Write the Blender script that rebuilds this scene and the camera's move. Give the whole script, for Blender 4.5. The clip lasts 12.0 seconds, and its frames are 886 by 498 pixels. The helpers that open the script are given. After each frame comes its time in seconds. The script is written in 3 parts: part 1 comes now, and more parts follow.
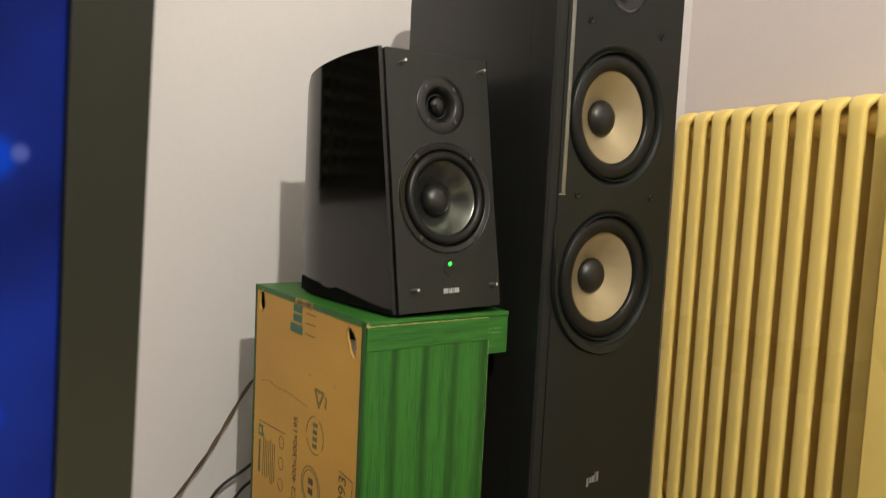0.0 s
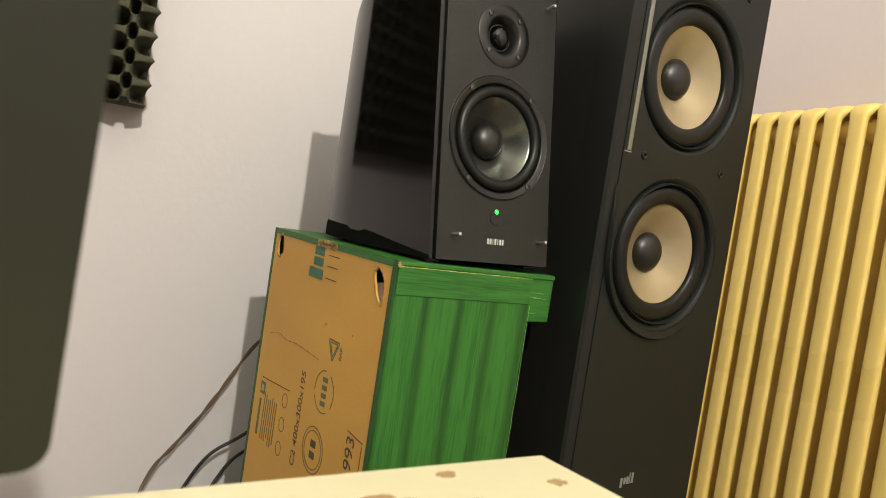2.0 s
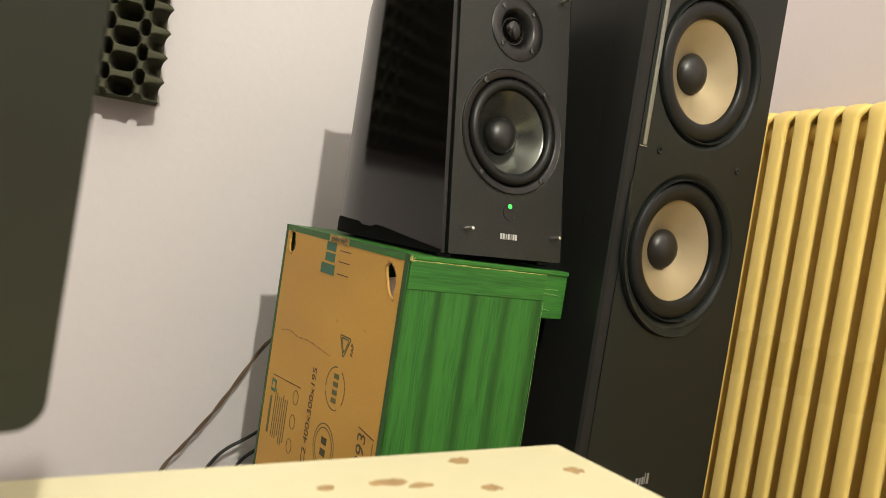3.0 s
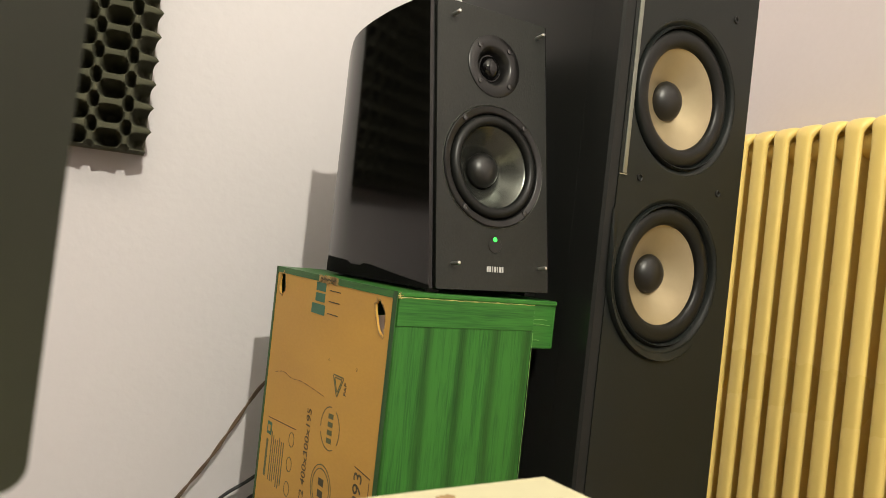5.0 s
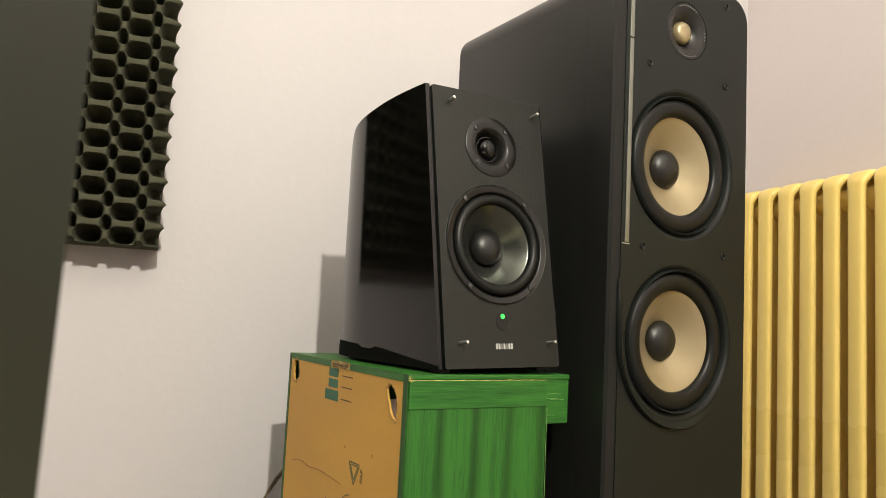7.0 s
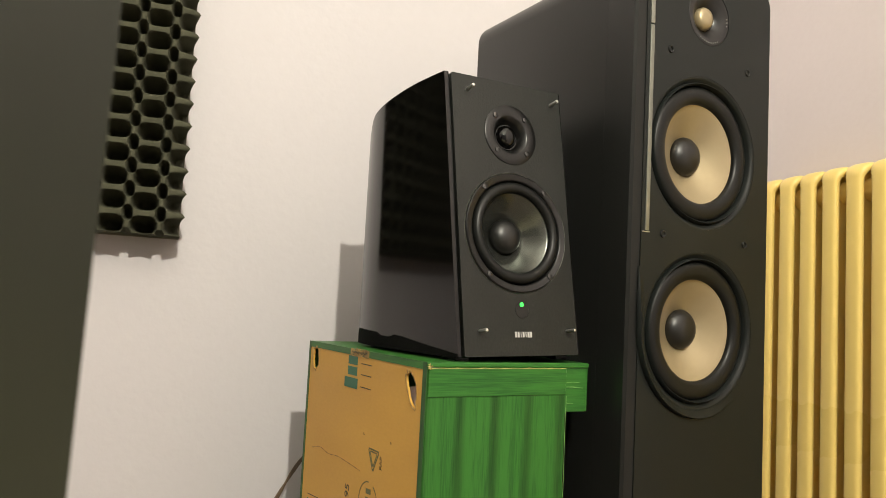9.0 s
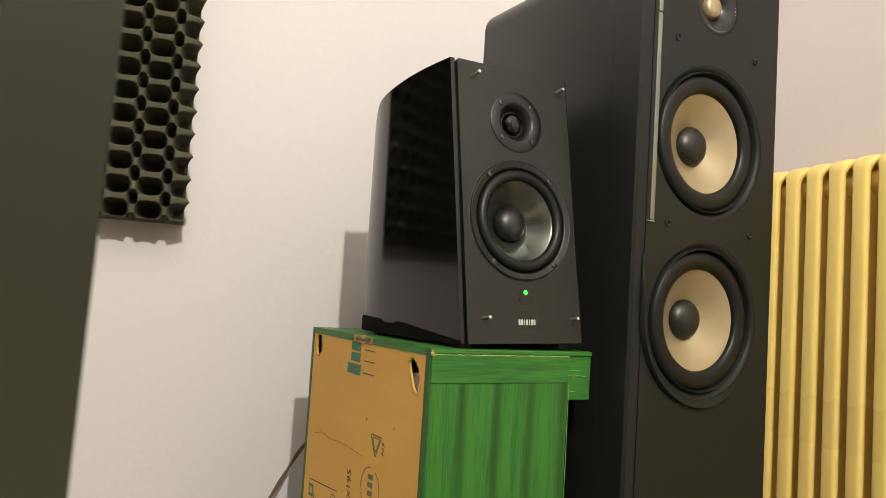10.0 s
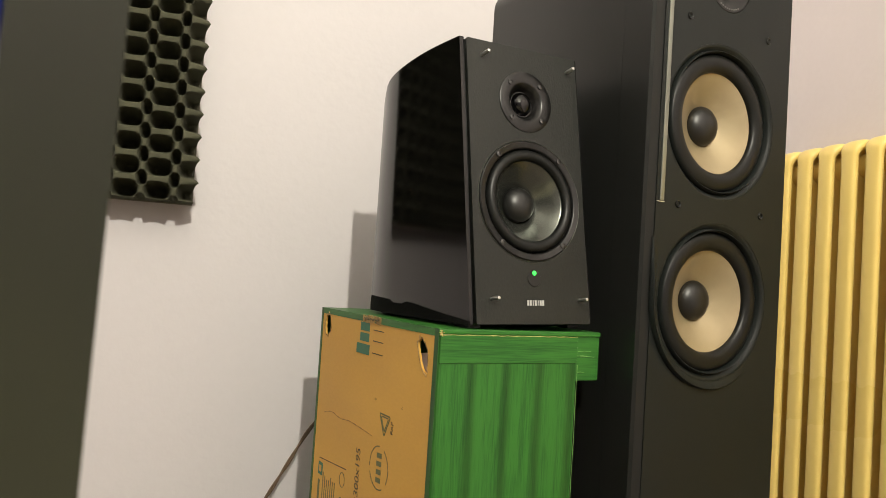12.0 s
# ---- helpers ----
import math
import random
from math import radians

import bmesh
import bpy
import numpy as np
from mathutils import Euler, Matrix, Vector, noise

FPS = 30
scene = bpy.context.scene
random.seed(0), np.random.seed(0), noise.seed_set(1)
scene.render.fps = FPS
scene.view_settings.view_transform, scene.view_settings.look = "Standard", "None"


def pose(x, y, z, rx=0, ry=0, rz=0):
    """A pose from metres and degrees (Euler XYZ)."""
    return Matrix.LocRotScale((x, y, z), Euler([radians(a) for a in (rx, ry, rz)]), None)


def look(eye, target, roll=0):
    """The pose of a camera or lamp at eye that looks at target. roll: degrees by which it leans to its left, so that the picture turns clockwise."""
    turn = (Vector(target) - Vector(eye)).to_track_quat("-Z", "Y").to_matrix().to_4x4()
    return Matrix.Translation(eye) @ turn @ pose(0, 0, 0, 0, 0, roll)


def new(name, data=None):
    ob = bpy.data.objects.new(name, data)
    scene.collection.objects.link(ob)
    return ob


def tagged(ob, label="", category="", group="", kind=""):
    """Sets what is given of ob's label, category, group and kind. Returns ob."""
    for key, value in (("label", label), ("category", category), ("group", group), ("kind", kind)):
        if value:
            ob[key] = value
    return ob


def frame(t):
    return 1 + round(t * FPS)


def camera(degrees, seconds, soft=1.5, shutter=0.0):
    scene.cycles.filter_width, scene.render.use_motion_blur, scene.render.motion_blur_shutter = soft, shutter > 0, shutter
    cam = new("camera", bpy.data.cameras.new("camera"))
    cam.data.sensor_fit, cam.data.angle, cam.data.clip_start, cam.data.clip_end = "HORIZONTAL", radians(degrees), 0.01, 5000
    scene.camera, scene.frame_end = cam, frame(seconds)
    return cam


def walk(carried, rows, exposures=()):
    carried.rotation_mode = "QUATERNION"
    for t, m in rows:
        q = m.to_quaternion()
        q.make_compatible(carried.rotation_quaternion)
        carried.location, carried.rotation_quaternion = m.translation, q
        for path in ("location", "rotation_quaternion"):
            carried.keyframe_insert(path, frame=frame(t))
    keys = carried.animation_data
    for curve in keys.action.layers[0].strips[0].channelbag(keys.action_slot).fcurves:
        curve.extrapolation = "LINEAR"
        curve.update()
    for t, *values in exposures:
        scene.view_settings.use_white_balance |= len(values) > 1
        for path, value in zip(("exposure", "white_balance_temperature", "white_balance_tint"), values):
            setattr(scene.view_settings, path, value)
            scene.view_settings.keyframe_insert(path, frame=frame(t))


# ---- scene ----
cam = camera(62.4, 12.0, soft=0.65, shutter=0.4)
PATH = [
    (0, (0.088, 0.024, 0.563), (0.889, 1.849, 0.399), 2.8),
    (0.5, (0.093, 0.045, 0.495), (0.81, 1.905, 0.335), 4.0),
    (1, (0.099, 0.08, 0.476), (0.791, 1.951, 0.344), 6.9),
    (1.5, (0.108, 0.105, 0.475), (0.846, 1.959, 0.343), 7.7),
    (2, (0.103, 0.117, 0.463), (0.864, 1.964, 0.368), 8.7),
    (2.5, (0.107, 0.124, 0.452), (0.845, 1.981, 0.366), 9.0),
    (3, (0.107, 0.124, 0.451), (0.836, 1.984, 0.367), 8.8),
    (3.5, (0.108, 0.115, 0.458), (0.859, 1.968, 0.424), 8.1),
    (3.7, (0.104, 0.114, 0.455), (0.864, 1.965, 0.465), 7.9),
    (5.5, (0.114, 0.112, 0.457), (0.827, 1.98, 0.46), 5.5),
    (6, (0.115, 0.11, 0.455), (0.815, 1.983, 0.496), 4.9),
    (6.5, (0.116, 0.104, 0.465), (0.805, 1.977, 0.588), 3.7),
    (7, (0.118, 0.099, 0.47), (0.788, 1.974, 0.654), 2.9),
    (9, (0.116, 0.1, 0.467), (0.745, 1.993, 0.624), 3.0),
    (9.5, (0.117, 0.101, 0.465), (0.739, 1.996, 0.61), 3.2),
    (10, (0.116, 0.101, 0.463), (0.737, 1.998, 0.594), 3.6),
    (10.5, (0.116, 0.103, 0.462), (0.734, 2.002, 0.566), 3.8),
    (11, (0.115, 0.103, 0.462), (0.732, 2.004, 0.549), 3.8),
    (11.5, (0.115, 0.103, 0.463), (0.726, 2.005, 0.544), 3.7),
    (12, (0.116, 0.102, 0.462), (0.719, 2.007, 0.541), 3.7),
]
cam.data.dof.use_dof, cam.data.dof.focus_distance, cam.data.dof.aperture_fstop = True, 0.95, 15.0
walk(cam, [(t, look(eye, target, roll)) for t, eye, target, roll in PATH],
     exposures=[(0, -0.42), (0.6, -0.34), (1.5, -0.14), (2.5, -0.10), (7, -0.10), (9, -0.08), (12, -0.05)])

# ---- light ----
world = bpy.data.worlds.new("world")
scene.world = world
world.use_nodes = True
world.node_tree.nodes["Background"].inputs[0].default_value = (0.9, 0.95, 1.0, 1)
world.node_tree.nodes["Background"].inputs[1].default_value = 0.01

bulb = bpy.data.lights.new("room_bulb", "POINT")
bulb.energy, bulb.color, bulb.shadow_soft_size = 162, (1.0, 0.95, 0.80), 0.022
new("room_bulb", bulb).location = (0.192, -0.80, 1.595)

FLOOR, BOX_TOP, TABLE = -0.19, 0.412, 0.345


# ---- materials ----
def node(nt, kind, **values):
    n = nt.nodes.new(kind)
    for key, value in values.items():
        n.inputs[key].default_value = value
    return n


def material(name, colour, other=None, rough=0.5, metal=0.0, big=6.0, fine=120.0, bump=0.1, depth=0.001,
             stretch=(1, 1, 1), coat=0.0, wear=0.35, spec=0.5):
    """Colour drifting between two tones on a broad and a fine scale, uneven gloss, fine relief."""
    m = bpy.data.materials.new(name)
    m.use_nodes = True
    nt = m.node_tree
    p = nt.nodes["Principled BSDF"]
    other = other or tuple(c * 0.8 for c in colour)
    co = nt.nodes.new("ShaderNodeTexCoord")
    mp = node(nt, "ShaderNodeMapping", Scale=stretch)
    nt.links.new(co.outputs["Object"], mp.inputs[0])
    a = node(nt, "ShaderNodeTexNoise", Scale=big, Detail=4.0)
    b = node(nt, "ShaderNodeTexNoise", Scale=fine, Detail=3.0)
    for n in (a, b):
        nt.links.new(mp.outputs[0], n.inputs["Vector"])
    mix = nt.nodes.new("ShaderNodeMath")
    mix.operation = "MULTIPLY_ADD"
    nt.links.new(b.outputs[0], mix.inputs[0])
    mix.inputs[1].default_value = wear
    nt.links.new(a.outputs[0], mix.inputs[2])
    ramp = nt.nodes.new("ShaderNodeValToRGB")
    ramp.color_ramp.elements[0].position, ramp.color_ramp.elements[0].color = 0.28 + 0.4 * wear, (*other, 1)
    ramp.color_ramp.elements[1].position, ramp.color_ramp.elements[1].color = min(1.0, 0.70 + 0.6 * wear) if wear < 0.5 else 0.62 + 0.6 * wear, (*colour, 1)
    nt.links.new(mix.outputs[0], ramp.inputs[0])
    nt.links.new(ramp.outputs[0], p.inputs["Base Color"])
    rr = node(nt, "ShaderNodeMapRange")
    rr.inputs[3].default_value, rr.inputs[4].default_value = rough * 0.85, min(1, rough * 1.15)
    nt.links.new(a.outputs[0], rr.inputs[0])
    nt.links.new(rr.outputs[0], p.inputs["Roughness"])
    p.inputs["Metallic"].default_value = metal
    p.inputs["Coat Weight"].default_value = coat
    p.inputs["Coat Roughness"].default_value = 0.05
    p.inputs["Specular IOR Level"].default_value = spec
    if bump:
        bp = node(nt, "ShaderNodeBump", Strength=bump, Distance=depth)
        nt.links.new(b.outputs[0], bp.inputs["Height"])
        nt.links.new(bp.outputs[0], p.inputs["Normal"])
    return m


def glow(name, colour, strength):
    m = bpy.data.materials.new(name)
    m.use_nodes = True
    p = m.node_tree.nodes["Principled BSDF"]
    p.inputs["Base Color"].default_value = (0.01, 0.01, 0.01, 1)
    p.inputs["Emission Color"].default_value = (*colour, 1)
    p.inputs["Emission Strength"].default_value = strength
    return m


WALL = material("white_plaster", (0.59, 0.564, 0.580), (0.555, 0.530, 0.545), 0.7, big=2.5, fine=90, bump=0.25, depth=0.0015)
PINK = material("pinkish_plaster", (0.70, 0.635, 0.645), (0.66, 0.595, 0.60), 0.75, big=2.5, fine=90, bump=0.25, depth=0.0015)
FLOORING = material("brown_laminate", (0.19, 0.145, 0.105), (0.14, 0.105, 0.075), 0.4, stretch=(1, 8, 1), big=3, fine=30)
CEILING = material("white_ceiling_paint", (0.8, 0.79, 0.77), (0.76, 0.75, 0.73), 0.85)
PIANO = material("black_lacquer", (0.0012, 0.0012, 0.0014), (0.0009, 0.0009, 0.001), 0.10, bump=0.0, big=3, fine=20, spec=0.42)
VINYL = material("black_vinyl", (0.0135, 0.0152, 0.0130), (0.0060, 0.0070, 0.0058), 0.40, spec=0.32, fine=420, bump=0.5, depth=0.0006, stretch=(1, 1, 0.6), wear=0.6)
TOWER_SIDE = material("black_ash_vinyl", (0.0110, 0.0116, 0.0106), (0.0088, 0.0094, 0.0085), 0.34, spec=0.62, fine=260, bump=0.12, depth=0.0003, stretch=(1, 1, 0.08))
BAFFLE = material("satin_black_baffle", (0.0090, 0.0112, 0.0104), (0.0070, 0.0088, 0.0081), 0.40, spec=0.24, fine=300, bump=0.05, depth=0.0003)
RUBBER = material("black_rubber", (0.0060, 0.0066, 0.0062), (0.0045, 0.0050, 0.0047), 0.38, spec=0.25, fine=200, bump=0.03)
EDGE = material("black_edge_moulding", (0.0125, 0.0130, 0.0120), (0.0105, 0.0110, 0.0102), 0.40, spec=0.2, fine=300, bump=0.05, depth=0.0003)
GREY_INK = material("dull_grey_ink", (0.20, 0.20, 0.19), rough=0.5, bump=0.0)
FLAT_BLACK = material("flat_black", (0.0030, 0.0030, 0.0028), (0.0018, 0.0018, 0.0017), 0.85, spec=0.08, fine=300, bump=0.3)
PLASTIC = material("black_plastic", (0.006, 0.006, 0.006), (0.0045, 0.0045, 0.0045), 0.3, spec=0.4, fine=200, bump=0.03)
GOLD_CONE = material("tan_mica_cone", (0.345, 0.28, 0.168), (0.31, 0.25, 0.148), 0.36, metal=0.45, fine=150, bump=0.04, depth=0.0003)
GREY_CONE = material("grey_coated_cone", (0.105, 0.110, 0.098), (0.085, 0.090, 0.080), 0.25, metal=0.8, fine=150, bump=0.05, depth=0.0003)
CAP = material("matte_dust_cap", (0.0070, 0.0072, 0.0066), (0.0050, 0.0052, 0.0048), 0.40, fine=300, bump=0.05)
CHROME = material("polished_trim", (0.27, 0.28, 0.24), (0.23, 0.24, 0.21), 0.33, metal=0.9, bump=0.0)
STEEL = material("screw_steel", (0.10, 0.10, 0.10), (0.05, 0.05, 0.05), 0.35, metal=1.0, bump=0.0)
SILVER = material("nickel_pin", (0.75, 0.74, 0.71), (0.62, 0.61, 0.58), 0.33, metal=1.0, bump=0.0)
WHITE_INK = material("light_grey_ink", (0.42, 0.42, 0.41), rough=0.5, bump=0.0)
CARD = material("brown_cardboard", (0.61, 0.345, 0.060), (0.52, 0.285, 0.046), 0.58, big=5, fine=140, bump=0.12, depth=0.0006, stretch=(1, 1, 2.5))
RAW_CARD = material("torn_cardboard", (0.50, 0.33, 0.12), (0.10, 0.055, 0.02), 0.85, big=60, fine=400, bump=0.8, depth=0.002)
SCUFF = material("rubbed_green_print", (0.16, 0.32, 0.09), (0.10, 0.24, 0.06), 0.6, bump=0.0)
CUT_CARD = material("cut_cardboard_edge", (0.58, 0.53, 0.18), (0.36, 0.38, 0.12), 0.8, big=80, fine=500, bump=0.4)
LINING = material("grey_card_lining", (0.34, 0.28, 0.27), (0.27, 0.22, 0.20), 0.8, big=60, fine=300, bump=0.3)
INK = material("dark_green_ink", (0.10, 0.115, 0.050), (0.19, 0.15, 0.05), 0.7, bump=0.0, fine=500, wear=0.8)
BLACK_INK_SHADE = material("black_ink_and_shade", (0.05, 0.046, 0.024), (0.12, 0.085, 0.03), 0.7, bump=0.0, fine=500, wear=0.8)
TEAL_INK = material("teal_ink", (0.03, 0.13, 0.08), (0.05, 0.16, 0.09), 0.6, bump=0.0, fine=300)
CREAM = material("cream_radiator_enamel", (0.88, 0.665, 0.215), (0.84, 0.625, 0.190), 0.28, big=5, fine=60, bump=0.08, depth=0.001)
TABLE_PAINT = material("cream_table_paint", (0.54, 0.505, 0.335), (0.50, 0.465, 0.30), 0.4, big=4, fine=80, bump=0.1)
CHIP = material("bare_chipboard", (0.36, 0.24, 0.11), (0.22, 0.14, 0.06), 0.8, big=90, fine=400, bump=0.6, depth=0.001)
FOAM = material("charcoal_foam", (0.082, 0.082, 0.055), (0.058, 0.058, 0.039), 0.95, big=20, fine=700, bump=0.6, depth=0.001, spec=0.1)
BACKING = material("grey_foam_backing", (0.20, 0.19, 0.15), (0.15, 0.14, 0.11), 0.9, big=20, fine=600, bump=0.4, spec=0.1)
BEZEL = material("dark_monitor_plastic", (0.0064, 0.0080, 0.0034), (0.0050, 0.0063, 0.0027), 0.38, spec=0.36, fine=500, bump=0.1, depth=0.0003)
TRIM = material("grey_screen_trim", (0.30, 0.30, 0.27), rough=0.35, bump=0.0)
CABLE_BROWN = material("brown_speaker_cable", (0.13, 0.085, 0.05), (0.07, 0.045, 0.03), 0.4, fine=300, bump=0.1)
CABLE_BLACK = material("black_cable", (0.012, 0.012, 0.013), rough=0.45, bump=0.0)
GREEN_LED = glow("green_led", (0.05, 1.0, 0.10), 2.2)
BLUE_LED = glow("blue_led", (0.05, 0.25, 1.0), 14.0)


def green_print(name, along, pitch):
    """Green print of a wooden crate: grain along one axis, with soft darker gaps between the boards across it."""
    m = material(name, (0.032, 0.142, 0.021), (0.012, 0.074, 0.012), 0.40, big=70, fine=420, bump=0.2, depth=0.0004,
                 stretch={"z": (1.6, 1.6, 0.08), "x": (0.08, 1.6, 1.6), "y": (1.6, 0.08, 1.6)}[along], wear=0.8, spec=0.28)
    nt = m.node_tree
    p = nt.nodes["Principled BSDF"]
    paint = p.inputs["Base Color"].links[0].from_socket
    if pitch:
        co = nt.nodes.new("ShaderNodeTexCoord")
        sep = nt.nodes.new("ShaderNodeSeparateXYZ")
        nt.links.new(co.outputs["Object"], sep.inputs[0])
        wob = node(nt, "ShaderNodeTexNoise", Scale=14.0)
        nt.links.new(co.outputs["Object"], wob.inputs["Vector"])
        add = nt.nodes.new("ShaderNodeMath")
        add.operation = "MULTIPLY_ADD"
        nt.links.new(wob.outputs[0], add.inputs[0])
        add.inputs[1].default_value = 0.006
        nt.links.new(sep.outputs[0], add.inputs[2])
        ping = nt.nodes.new("ShaderNodeMath")
        ping.operation = "PINGPONG"
        nt.links.new(add.outputs[0], ping.inputs[0])
        ping.inputs[1].default_value = pitch / 2
        rg = node(nt, "ShaderNodeMapRange")
        rg.interpolation_type = "SMOOTHSTEP"
        rg.inputs[1].default_value, rg.inputs[2].default_value = 0.0, pitch * 0.24
        rg.inputs[3].default_value, rg.inputs[4].default_value = 0.55, 1.0
        nt.links.new(ping.outputs[0], rg.inputs[0])
        mul = nt.nodes.new("ShaderNodeMix")
        mul.data_type, mul.blend_type = "RGBA", "MULTIPLY"
        mul.inputs[0].default_value = 1.0
        nt.links.new(paint, mul.inputs[6])
        nt.links.new(rg.outputs[0], mul.inputs[7])
        nt.links.new(mul.outputs[2], p.inputs["Base Color"])
    return m


CREASE = material("darker_cardboard", (0.40, 0.235, 0.06), (0.24, 0.13, 0.035), 0.7, bump=0.0)


def brushed(m, amount):
    """Turned or pressed round the y axis: the gloss runs in rings."""
    nt = m.node_tree
    p = nt.nodes["Principled BSDF"]
    p.inputs["Anisotropic"].default_value = amount
    tg = nt.nodes.new("ShaderNodeTangent")
    tg.direction_type, tg.axis = "RADIAL", "Y"
    nt.links.new(tg.outputs[0], p.inputs["Tangent"])


brushed(GREY_CONE, 0.35)
brushed(GOLD_CONE, 0.6)
GREEN_V = green_print("green_crate_print_boards", "z", 0.043)
GREEN_H = green_print("green_crate_print_rail", "x", 0)
GREEN_D = green_print("green_crate_print_edge", "y", 0)


# ---- mesh helpers ----
def part(name, bm, mat, parent=None, label="", smooth=False, m=None):
    bmesh.ops.recalc_face_normals(bm, faces=bm.faces)
    me = bpy.data.meshes.new(name)
    bm.to_mesh(me)
    bm.free()
    me.materials.append(mat)
    if smooth:
        me.shade_smooth()
        me.set_sharp_from_angle(angle=radians(40))
    ob = new(name, me)
    ob.parent = parent
    if m is not None:
        ob.matrix_local = m
    return tagged(ob, label)


def thing(name, m, label, category, group="", kind=""):
    ob = new(name)
    ob.empty_display_size = 0.05
    ob.matrix_world = m
    return tagged(ob, label, category, group, kind)


def box(x0, x1, y0, y1, z0, z1, bevel=0.0, segments=2, bm=None):
    bm = bm or bmesh.new()
    vs = bmesh.ops.create_cube(bm, size=1, matrix=Matrix.LocRotScale(((x0 + x1) / 2, (y0 + y1) / 2, (z0 + z1) / 2), None, (x1 - x0, y1 - y0, z1 - z0)))["verts"]
    if bevel:
        bmesh.ops.bevel(bm, geom=list({e for v in vs for e in v.link_edges}), offset=bevel, segments=segments, affect="EDGES", profile=0.5)
    return bm


def lathe(profile, n=64, bm=None, at=(0, 0, 0)):
    """Profile of (radius, y) turned round the y axis."""
    bm = bm or bmesh.new()
    rings = []
    for r, y in profile:
        if r < 1e-6:
            rings.append([bm.verts.new((at[0], at[1] + y, at[2]))])
        else:
            rings.append([bm.verts.new((at[0] + r * math.cos(2 * math.pi * i / n), at[1] + y, at[2] + r * math.sin(2 * math.pi * i / n))) for i in range(n)])
    for a, b in zip(rings, rings[1:]):
        for i in range(n):
            j = (i + 1) % n
            if len(a) == 1 and len(b) > 1:
                bm.faces.new((a[0], b[i], b[j]))
            elif len(b) == 1 and len(a) > 1:
                bm.faces.new((a[i], b[0], a[j]))
            elif len(a) > 1:
                bm.faces.new((a[i], b[i], b[j], a[j]))
    return bm


def extrude_outline(points, y0, y1, holes=(), n=56, bevel=0.0):
    """An outline in the x z plane with round holes (x, z, radius), as a plate from y0 to y1."""
    bm = bmesh.new()
    loops = [points] + [[(x + r * math.cos(2 * math.pi * i / n), z + r * math.sin(2 * math.pi * i / n)) for i in range(n)] for x, z, r in holes]
    edges = []
    for loop in loops:
        vs = [bm.verts.new((x, y0, z)) for x, z in loop]
        edges += [bm.edges.new((vs[i], vs[(i + 1) % len(vs)])) for i in range(len(vs))]
    bmesh.ops.triangle_fill(bm, use_beauty=True, edges=edges)
    top = bmesh.ops.extrude_face_region(bm, geom=list(bm.faces))["geom"]
    for v in top:
        if isinstance(v, bmesh.types.BMVert):
            v.co.y = y1
    return bm


def rounded(x0, x1, z0, z1, radii, n=8):
    """Outline of a rectangle, its corners rounded: bottom left, bottom right, top right, top left."""
    out = []
    for (cx, cz, a0), r in zip(((x0, z0, 180), (x1, z0, 270), (x1, z1, 0), (x0, z1, 90)), radii):
        if r <= 0:
            out.append((cx, cz))
            continue
        ox, oz = cx + (r if cx == x0 else -r), cz + (r if cz == z0 else -r)
        out += [(ox + r * math.cos(radians(a0 + 90 * i / n)), oz + r * math.sin(radians(a0 + 90 * i / n))) for i in range(n + 1)]
    return out


def braced(points, gap=0.002):
    """The outline with a point just inside both ends of its long edges, so that only the corners shade round."""
    out = []
    for (xa, za), (xb, zb) in zip(points, points[1:] + points[:1]):
        out.append((xa, za))
        far = math.hypot(xb - xa, zb - za)
        if far > 0.05:
            out += [(xa + (xb - xa) * f, za + (zb - za) * f) for f in (gap / far, 1 - gap / far)]
    return out


def sweep(path, across, n=12, closed=False, side=(0, 1, 0), bm=None, flat=1.0):
    """A tube along the path; across(i) gives the half widths along side and at right angles to it."""
    bm = bm or bmesh.new()
    pts = [Vector(p) for p in path]
    rings = []
    for i, p in enumerate(pts):
        a = pts[(i - 1) % len(pts)] if closed or i else p
        b = pts[(i + 1) % len(pts)] if closed or i < len(pts) - 1 else p
        ahead = (b - a).normalized()
        u = Vector(side)
        u = (u - ahead * u.dot(ahead)).normalized()
        v = ahead.cross(u)
        hu, hv = across(i)
        turn = [(math.cos(2 * math.pi * k / n), math.sin(2 * math.pi * k / n)) for k in range(n)]
        rings.append([bm.verts.new(p + u * hu * math.copysign(abs(c) ** flat, c) + v * hv * math.copysign(abs(q) ** flat, q)) for c, q in turn])
    last = len(rings) if closed else len(rings) - 1
    for i in range(last):
        a, b = rings[i], rings[(i + 1) % len(rings)]
        for k in range(n):
            bm.faces.new((a[k], a[(k + 1) % n], b[(k + 1) % n], b[k]))
    if not closed:
        bm.faces.new(rings[0])
        bm.faces.new(rings[-1])
    return bm


def smooth_path(points, steps=10):
    """A curve through the points."""
    pts = [Vector(p) for p in points]
    pts = [2 * pts[0] - pts[1]] + pts + [2 * pts[-1] - pts[-2]]
    out = []
    for i in range(1, len(pts) - 2):
        p0, p1, p2, p3 = pts[i - 1:i + 3]
        for s in range(steps):
            t = s / steps
            out.append(0.5 * (2 * p1 + (p2 - p0) * t + (2 * p0 - 5 * p1 + 4 * p2 - p3) * t * t + (3 * p1 - p0 - 3 * p2 + p3) * t ** 3))
    return out + [pts[-2]]


